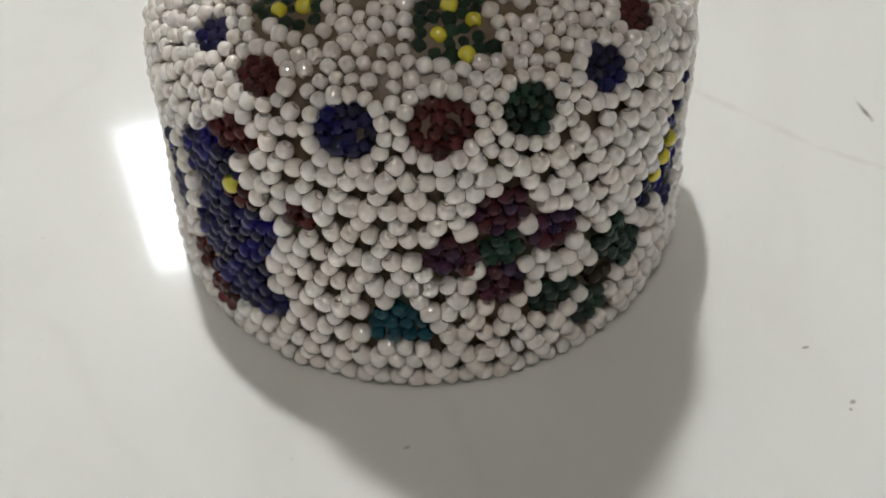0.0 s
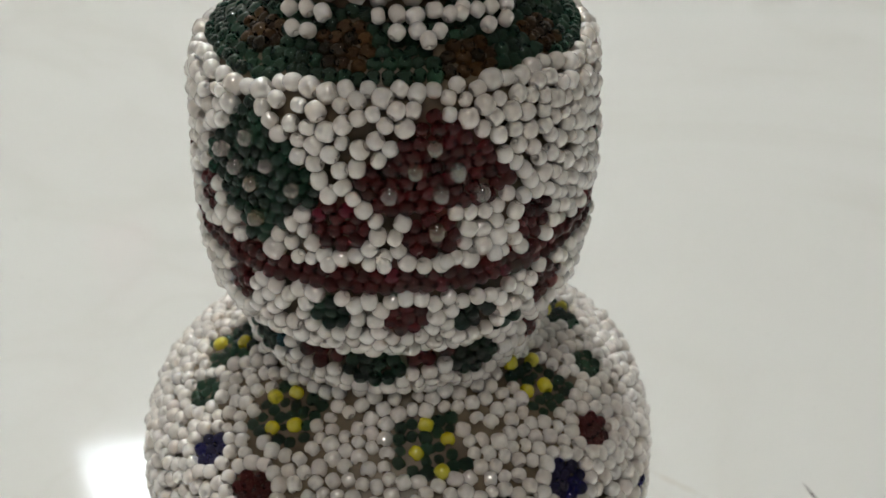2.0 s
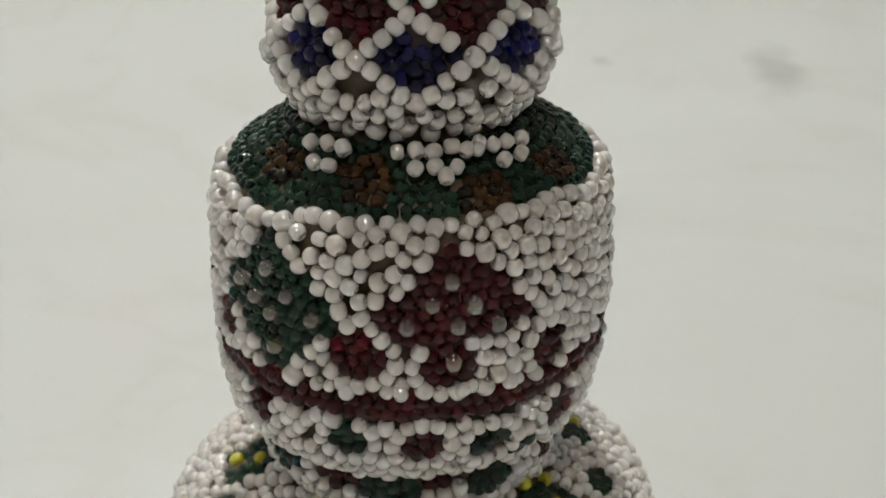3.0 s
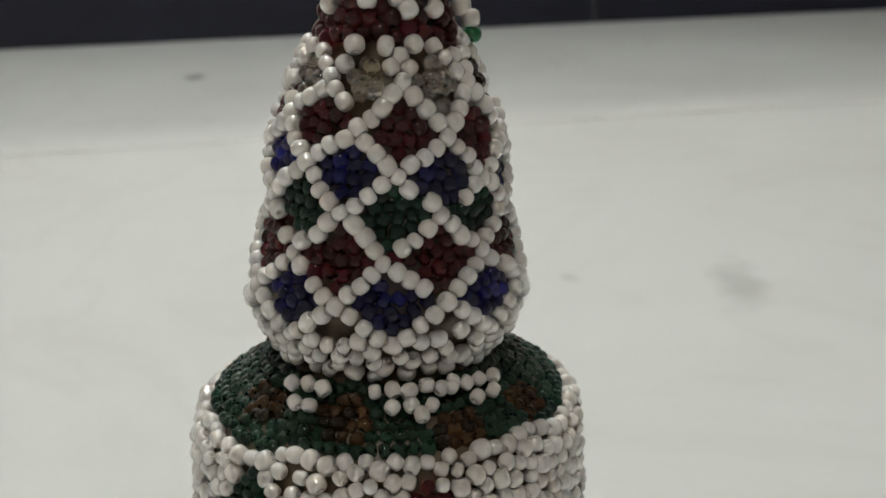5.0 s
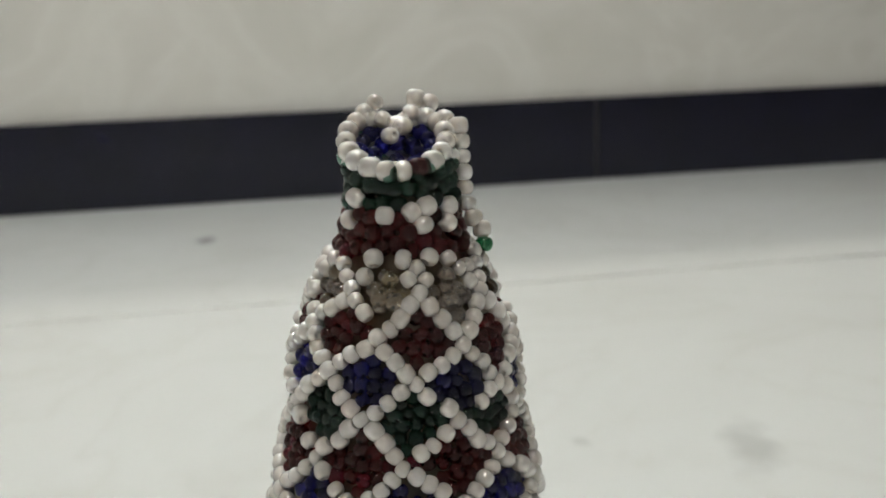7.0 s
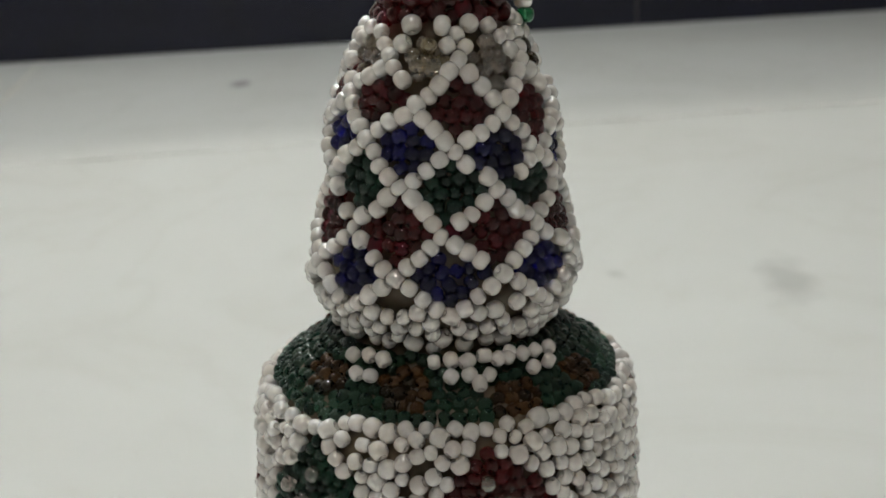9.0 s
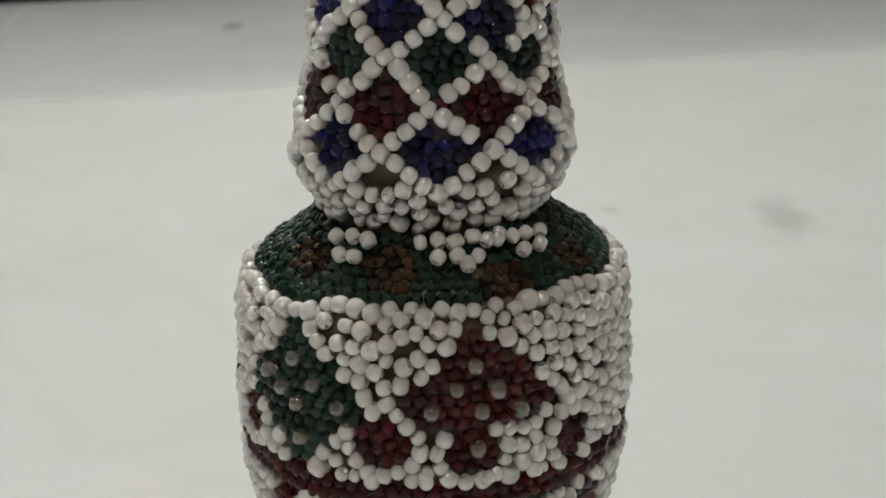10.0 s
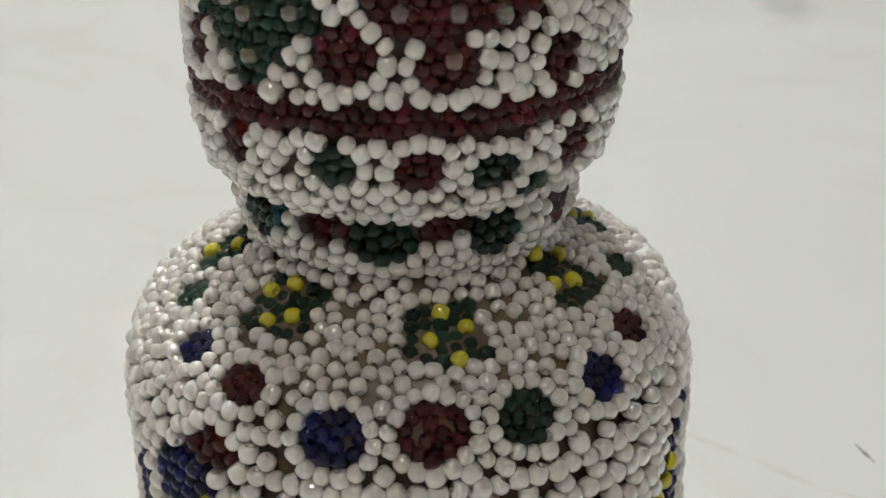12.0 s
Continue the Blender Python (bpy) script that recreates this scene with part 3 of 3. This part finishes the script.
# angle, height, half width, half height, colour, shape (o round, d diamond, b block)
BASE_MOTIFS = [
    (-53, 49.4, 2.8, 2.6, "blue", "o"), (-40, 54.2, 4.4, 4.2, "green", "b"), (9, 53.1, 4.6, 4.1, "green", "b"), (55, 54.2, 4.2, 4.4, "green", "b"), (101, 54, 4.2, 4.4, "green", "b"), (-86, 54, 4.2, 4.4, "green", "b"),
    (76, 52, 3.0, 2.6, "green", "o"), (-71, 51.5, 3.2, 2.6, "green", "o"), (55, 49.2, 3.0, 2.8, "red", "o"), (-36, 48.4, 3.3, 2.7, "red", "o"), (-40, 39.6, 4.4, 2.6, "red", "o"),
    (-15, 45, 4.0, 3.8, "blue", "o"), (3.3, 45.9, 4.2, 4.0, "red", "o"), (21, 45.9, 3.6, 3.6, "green", "o"), (39.7, 47, 3.3, 3.1, "blue", "o"),
    (60, 27.5, 3.4, 3.6, "blue", "o"), (52.5, 22.5, 3.6, 3.0, "blue", "o"), (63, 19, 3.0, 5.0, "blue", "o"), (66, 33, 3.0, 3.2, "blue", "o"),
    (-47, 31.5, 8.0, 4.4, "blue", "o"), (-42, 24.0, 8.0, 3.6, "blue", "o"), (-46, 17.5, 8.5, 3.6, "blue", "o"), (-42, 11.8, 7.5, 2.8, "blue", "o"), (-66, 24, 4.0, 8.0, "blue", "o"),
    (-39, 29.5, 2.6, 2.0, "red", "o"), (-50, 6.5, 3.4, 2.6, "red", "o"), (-57, 11, 2.4, 3.0, "red", "o"), (-25, 30.3, 2.2, 2.0, "red", "o"),
    (14, 31.7, 3.9, 3.6, "purple", "o"), (4.5, 25.3, 4.1, 3.2, "purple", "o"), (14.4, 25.4, 3.2, 3.2, "green", "o"), (14.5, 19, 3.9, 3.2, "purple", "o"), (25.4, 26, 3.9, 3.2, "purple", "o"),
    (41, 18.5, 3.2, 3.8, "green", "o"), (46, 15, 2.6, 3.0, "green", "o"), (25.5, 13.8, 4.2, 3.0, "green", "o"), (35, 8.2, 3.4, 3.0, "green", "o"), (36.5, 14.2, 2.6, 2.4, "amber", "o"),
    (-6, 13.3, 4.8, 3.0, "teal", "o"), (120, 28, 6, 8, "blue", "o"), (160, 30, 6, 6, "red", "o"), (-120, 28, 6, 8, "red", "o"), (-160, 30, 6, 6, "green", "o"),
]
lower = section("lower_body", "wide lower section netted in white beads with coloured flowers")
shoulder = section("shoulder", "rounded shoulder of close white beads with coloured flowers")
core(pb, lower)
beads, net = Beads(), Net(pb, 1.0, 0.83, 38.0)
YELLOW = ((-48, 54.8), (-41, 56.0), (-41, 53.0), (-34.8, 53.8), (4.4, 53.0), (14.2, 53.6), (8.4, 54.8), (10.4, 51.6), (50.3, 57.1), (60.5, 55.8), (48.0, 54.4), (55.2, 53.8), (-40.9, 31.3), (60.5, 27.2), (58.0, 25.2), (54.1, 24.0), (98, 55), (104, 53), (-84, 55), (-90, 53))
for angle, z in YELLOW:
    net.add(radians(angle), pb.arc(z), "yellow", 0.9, 1.38, 0.2)
motifs_of(net, BASE_MOTIFS)
net.chain([m for m in BASE_MOTIFS if m[1] > 40])
net.lattice(BASE_MOTIFS, 0.3, pb.arc(41.0), closed_below=1.5)
net.strew(BASE_MOTIFS, 0.0, pb.arc(42.0), 2.2, 12000)
net.strew(BASE_MOTIFS, pb.arc(41.0), pb.length, 2.14, 24000)
net.settle()
net.strew(BASE_MOTIFS, 0.0, pb.arc(42.0), 2.25, 9000)
net.strew(BASE_MOTIFS, pb.arc(41.0), pb.length, 2.14, 24000)
net.settle()
net.sew(beads)
for angle, z in ((7.2, 23.2), (2.6, 42.6)):
    beads.on(pb, radians(angle), pb.arc(z), "red", out=0.5, size=1.1)
beads.build(lower, high=37.0)
beads.build(shoulder, low=37.0)

# collar between the lower and middle sections
pc = Profile(COLLAR)
COLLAR_MOTIFS = [(-58, 63, 3.6, 3.0, "green", "o"), (-48, 66, 2.4, 1.6, "teal", "o"), (-29, 65, 3.8, 2.4, "red", "o"), (-9, 63, 4.2, 3.2, "green", "o"), (10.5, 65.5, 3.6, 2.2, "red", "o"), (28, 62.5, 3.6, 3.2, "green", "o"),
                 (58, 63.5, 3.4, 3.4, "red", "o"), (90, 63, 4, 3, "green", "o"), (-92, 63, 4, 3, "red", "o")]
collar = section("collar", "narrow beaded collar of white, green and red beads")
core(pc, collar)
beads, net = Beads(), Net(pc, 0.85)
motifs_of(net, COLLAR_MOTIFS, 1.3)
net.chain(COLLAR_MOTIFS)
for _ in range(2):
    net.strew(COLLAR_MOTIFS, 0.0, pc.length, 2.1, 8000)
    net.settle()
net.sew(beads)
beads.build(collar)

# middle section
pm = Profile(MIDDLE)
MIDDLE_MOTIFS = [
    (0, 112.5, 400.0, 10.0, "green", "b"), (8, 106.2, 24.0, 2.3, "white", "o"), (-56, 110, 4.0, 2.8, "amber", "o"), (-18, 110.4, 4.4, 2.8, "amber", "o"), (24.5, 109, 4.4, 2.8, "amber", "o"), (56, 109.2, 4.0, 2.8, "amber", "o"), (120, 110, 4, 3, "amber", "o"), (-120, 110, 4, 3, "amber", "o"),
    (-40.5, 93.6, 11.0, 9.8, "green", "d"), (10.0, 93.9, 11.4, 9.8, "red", "t"), (8.4, 87.0, 3.8, 2.9, "red", "o"), (-15.3, 88.6, 4.0, 3.2, "red", "o"),
    (-62.4, 87.6, 2.8, 3.4, "red", "o"), (38.4, 86.4, 3.0, 2.9, "red", "o"), (74, 94, 3.0, 4.0, "red", "o"), (76, 90, 2.4, 3.0, "green", "o"), (82, 99, 3.4, 5.0, "red", "o"),
    (0, 81.0, 400.0, 1.6, "red", "b"), (-49.5, 75.2, 2.9, 2.5, "red", "o"), (-19, 75.0, 2.8, 2.5, "green", "o"), (2.0, 74.5, 3.1, 2.6, "red", "o"), (21, 73.4, 3.2, 2.5, "green", "o"), (46, 74.2, 3.0, 3.2, "red", "o"), (34, 69.8, 3.0, 1.8, "green", "o"),
    (72, 73, 3.4, 3.0, "green", "o"), (-75, 73, 3.4, 3.0, "green", "o"), (125, 92, 9, 9, "green", "d"), (-120, 92, 9, 9, "red", "d"), (175, 92, 9, 9, "red", "d"), (-85, 93, 3, 6, "red", "o"),
]
middle = section("middle_section", "drum-shaped white beaded section with red and green diamonds")
drum_top = section("drum_top", "sloping drum top of dark green beads with brown flowers")
core(pm, middle)
beads, net = Beads(), Net(pm, 0.84)
motifs_of(net, MIDDLE_MOTIFS)
net.chain(MIDDLE_MOTIFS, size=1.34)
for _ in range(2):
    net.strew(MIDDLE_MOTIFS, 0.0, pm.arc(81.0), 2.2, 12000)
    net.strew(MIDDLE_MOTIFS, pm.arc(81.0), pm.arc(108.0), 2.2, 26000, sizes=(0.88, 1.0, 1.0, 1.18))
    net.settle()
net.sew(beads)
for angle, z in ((-40.9, 98.8), (-51, 95.7), (-45.4, 94.1), (-34.4, 95.8), (-39.8, 92.6), (-27.2, 93.3), (-38.8, 87.8), (8.7, 99.6), (3.9, 96.7), (14.4, 96.1), (-2.3, 93.7), (10.2, 93.4), (20.8, 92.8), (9.2, 88.2)):
    beads.on(pm, radians(angle), pm.arc(z), "clear", out=0.9, size=1.1, turn=1.57, tip=0.1)
for angle, z in ((-18, 83.6), (25, 83.4), (-4, 83.8), (33, 83.2), (12, 83.6)):
    beads.on(pm, radians(angle), pm.arc(z), "white", out=0.7, size=1.15, tip=0.9)
for angle, z, n in ((-38, 112.4, 3), (-36, 110.9, 2), (4, 112.6, 4), (8, 111.4, 3), (10.5, 110.2, 1), (36, 112.2, 4), (38, 111.0, 2), (24, 112.6, 2)):
    for i in range(n):
        beads.on(pm, radians(angle + (i - (n - 1) / 2) * 7.4 + rng.gauss(0, 0.6)), pm.arc(z + rng.gauss(0, 0.2)), "white", out=1.3, size=1.1)
beads.build(middle, high=103.2)
beads.build(drum_top, low=103.2)

# tapering neck
pn = Profile(NECK)
neck = section("neck", "tapering neck in a white diamond net filled with dark beads")
core(pn, neck, 3.0)
beads, net = Beads(), Net(pn)
CELL = 45.0
NET_Z = (119.4, 125.0, 130.7, 136.4, 141.6, 147.0, 153.2, 158.4)
NET_TWIST = (0.0, 0.0, -1.5, 0.5, 3.5, 7.0, 8.0, 8.0)
NET_TILT = (0.0, 0.0, 0.2, 1.0, 2.2, 2.0, 0.8, 0.0)
ROWS_OF = {1: "blue", 2: "red", 3: "green", 4: "blue", 5: "red"}


def knot(i, j):
    """Angle in degrees and height of a crossing or a diamond's middle in the net."""
    a = i * CELL / 2 + NET_TWIST[j]
    return a, NET_Z[j] - NET_TILT[j] * math.sin(radians(a))


diamonds = []
for j in range(7):
    for i in range(-8, 8):
        a0, z0 = knot(i, j)
        r = pn.at(pn.arc(z0))[0]
        if (i + j) % 2:
            if j in ROWS_OF:
                diamonds.append((a0, z0, r * radians(CELL / 2) - 1.0, 0.5 * (NET_Z[j + 1] - NET_Z[j - 1]) / max(0.7, math.cos(math.atan2(pn.at(pn.arc(z0 + 3))[0] - pn.at(pn.arc(z0 - 3))[0], 6))) - 1.0, ROWS_OF[j], "d"))
            continue
        for way in (-1, 1):
            a1, z1 = knot(i + way, j + 1)
            r1 = pn.at(pn.arc(z1))[0]
            run, rise = radians(a1 - a0) * 0.5 * (r + r1), pn.arc(z1) - pn.arc(z0)
            count = max(2, round(math.hypot(run, rise) / 2.2))
            for k in range(0 if way == -1 else 1, count):
                q = k / count
                net.add(radians(a0 + (a1 - a0) * q + rng.gauss(0, 0.6)), pn.arc(z0) + rise * q + rng.gauss(0, 0.15), "white", 0.6, 1.24 * rng.choice((0.93, 1.0, 1.0, 1.06)), rng.gauss(0.35, 0.12), 0.0 if k == 0 else 1.7, math.atan2(rise, run) + rng.gauss(0, 0.2))
net.packed(diamonds, diamonds, 2.0, 1.08, 0.45, 1.45, 0.35)
net.strew(diamonds, 0.0, pn.arc(120.6), 2.1, 6000, size=1.22, out=0.2)
TOP_MOTIFS = diamonds + [(-12, 153.6, 3.4, 3.4, "clear", "o"), (29, 153.2, 3.4, 3.4, "clear", "o"), (-60, 154.4, 2.6, 2.6, "clear", "o"), (74, 153.6, 2.6, 2.6, "amber", "o"), (0, 160.6, 400.0, 3.3, "red", "b"), (0, 167.4, 400.0, 2.9, "green", "b")]
for angle, z in ((-18, 163.4), (8, 163.6), (24, 164.4), (17, 161.8), (52, 163.8), (-52, 165.4), (45, 162), (-58, 162.6), (58, 165.0), (-2, 157.6), (-24, 157.8), (20, 157.4)):
    net.add(radians(angle), pn.arc(z), "white", 0.6, 1.38, 0.5)
net.packed(TOP_MOTIFS, TOP_MOTIFS[len(diamonds):], 2.25, 1.22, 0.3, 1.6)
for _ in range(2):
    net.strew(TOP_MOTIFS, pn.arc(150.5), pn.length, 1.95, 6000, size=1.22)
    net.settle(24)
net.sew(beads)
for angle, z in ((-10, 155.0), (-16, 152.8), (-7, 152.4), (29, 155.0), (34, 153.0), (27, 152.2)):
    beads.on(pn, radians(angle), pn.arc(z), "clear", out=0.8, size=1.15, turn=1.4)
beads.build(neck)

# mouth: a slanting ring of white beads, its far side folded inwards over blue beads
mouth = tagged(new("mouth_ring"), "heart-shaped ring of white beads round the bottle mouth")
mouth.parent = bottle
beads = Beads()
UP, ACROSS = Vector((0, 0, 1)), Vector((1, 0, 0))


def ring_point(angle, radius, lift=0.0):
    """Angle 0 faces the viewer; the ring's far side is the higher one."""
    x, y = radius * math.sin(angle), -radius * math.cos(angle)
    return Vector((x - 0.6, y, 173.0 + 0.55 * y + lift))


for i in range(19):
    a = 2 * math.pi * (i + 0.3) / 19
    fold = max(0.0, math.cos(a - math.pi)) ** 6
    hue = "red" if i == 1 else "white"
    p = ring_point(a, 7.15 - 2.2 * fold, -1.3 * fold)
    out = Vector((math.sin(a), -math.cos(a), 0.3)).normalized()
    beads.put(p, out, Vector((math.cos(a), math.sin(a), 0)), UP, hue, size=1.55, turn=0.0, tip=0.15)
for x, y, z in ((-3.4, 6.4, 178.0), (-2.4, 3.6, 175.6), (-1.4, 1.0, 173.4), (0.5, 2.2, 174.6), (1.9, 4.6, 176.2), (2.6, 6.6, 178.4), (4.6, 6.4, 177.6), (-5.0, 5.2, 176.6), (6.8, 4.2, 175.4)):
    beads.put(Vector((x, y, z)), UP, ACROSS, Vector((0, 1, 0)), "white", size=1.34)
for i in range(16):
    a = 2 * math.pi * i / 16
    p = ring_point(a, 5.2, -1.5)
    beads.put(p, -Vector((math.sin(a), -math.cos(a), 0)), Vector((math.cos(a), math.sin(a), 0)), UP, "blue", size=1.25)
for i in range(9):
    a = 2 * math.pi * (i + 0.4) / 9
    beads.put(ring_point(a, 3.3, -2.6), UP, ACROSS, Vector((0, 1, 0)), "blue", size=1.3)
beads.put(ring_point(0.0, 0.6, -3.0), UP, ACROSS, Vector((0, 1, 0)), "blue", size=1.3)
for i in range(18):
    a = 2 * math.pi * (i + 0.5) / 18
    p = ring_point(a, 7.3, -2.3)
    beads.put(p, Vector((math.sin(a), -math.cos(a), 0)), Vector((math.cos(a), math.sin(a), 0)), UP, "green" if -0.8 < math.cos(a) else "white", size=1.25)
for z0, r in ((170.4, 7.3), (172.6, 7.3), (174.8, 7.3)):
    for i in range(19):
        a = 2 * math.pi * (i + 0.25) / 19
        p = Vector((r * math.sin(a), -r * math.cos(a), z0))
        if z0 < 172.0 + 0.5 * p.y:
            beads.put(p, Vector((math.sin(a), -math.cos(a), 0)), Vector((math.cos(a), math.sin(a), 0)), UP, "white", size=1.3)
beads.build(mouth)

# loose strand down one side, ending in a green bead on its thread
strand = tagged(new("loose_strand"), "loose strand of white beads with a green bead at its end")
strand.parent = bottle
beads = Beads()
path = [(8.6, 1.6, 174.4), (8.9, 1.2, 172.2), (9.0, 0.8, 170.0), (9.1, 0.4, 167.8), (9.3, 0.0, 165.6), (9.6, -0.4, 163.3), (10.4, -0.8, 161.2), (11.6, -1.0, 159.6)]
for p in path:
    beads.put(Vector(p), Vector((1, 0, 0)), Vector((0, 1, 0)), UP, "white", size=1.32, turn=1.4)
beads.put(Vector((11.9, -1.2, 157.4)), Vector((1, 0, 0)), Vector((0, 1, 0)), UP, "emerald", size=1.35, turn=1.5)
beads.build(strand)


def thread(name, points, parent, radius=0.0001):
    cu = bpy.data.curves.new(name, "CURVE")
    cu.dimensions, cu.bevel_depth, cu.bevel_resolution = "3D", radius, 2
    sp = cu.splines.new("POLY")
    sp.points.add(len(points) - 1)
    for q, p in zip(sp.points, points):
        q.co = (*place(*p), 1)
    cu.materials.append(M_THREAD)
    ob = new(name, cu)
    ob.parent = parent
    return tagged(ob, "fine clear nylon thread")


thread("thread", [(11.9, -1.2, 158), (11.9, -1.3, 155.6), (11.7, -1.4, 153.4)], strand)
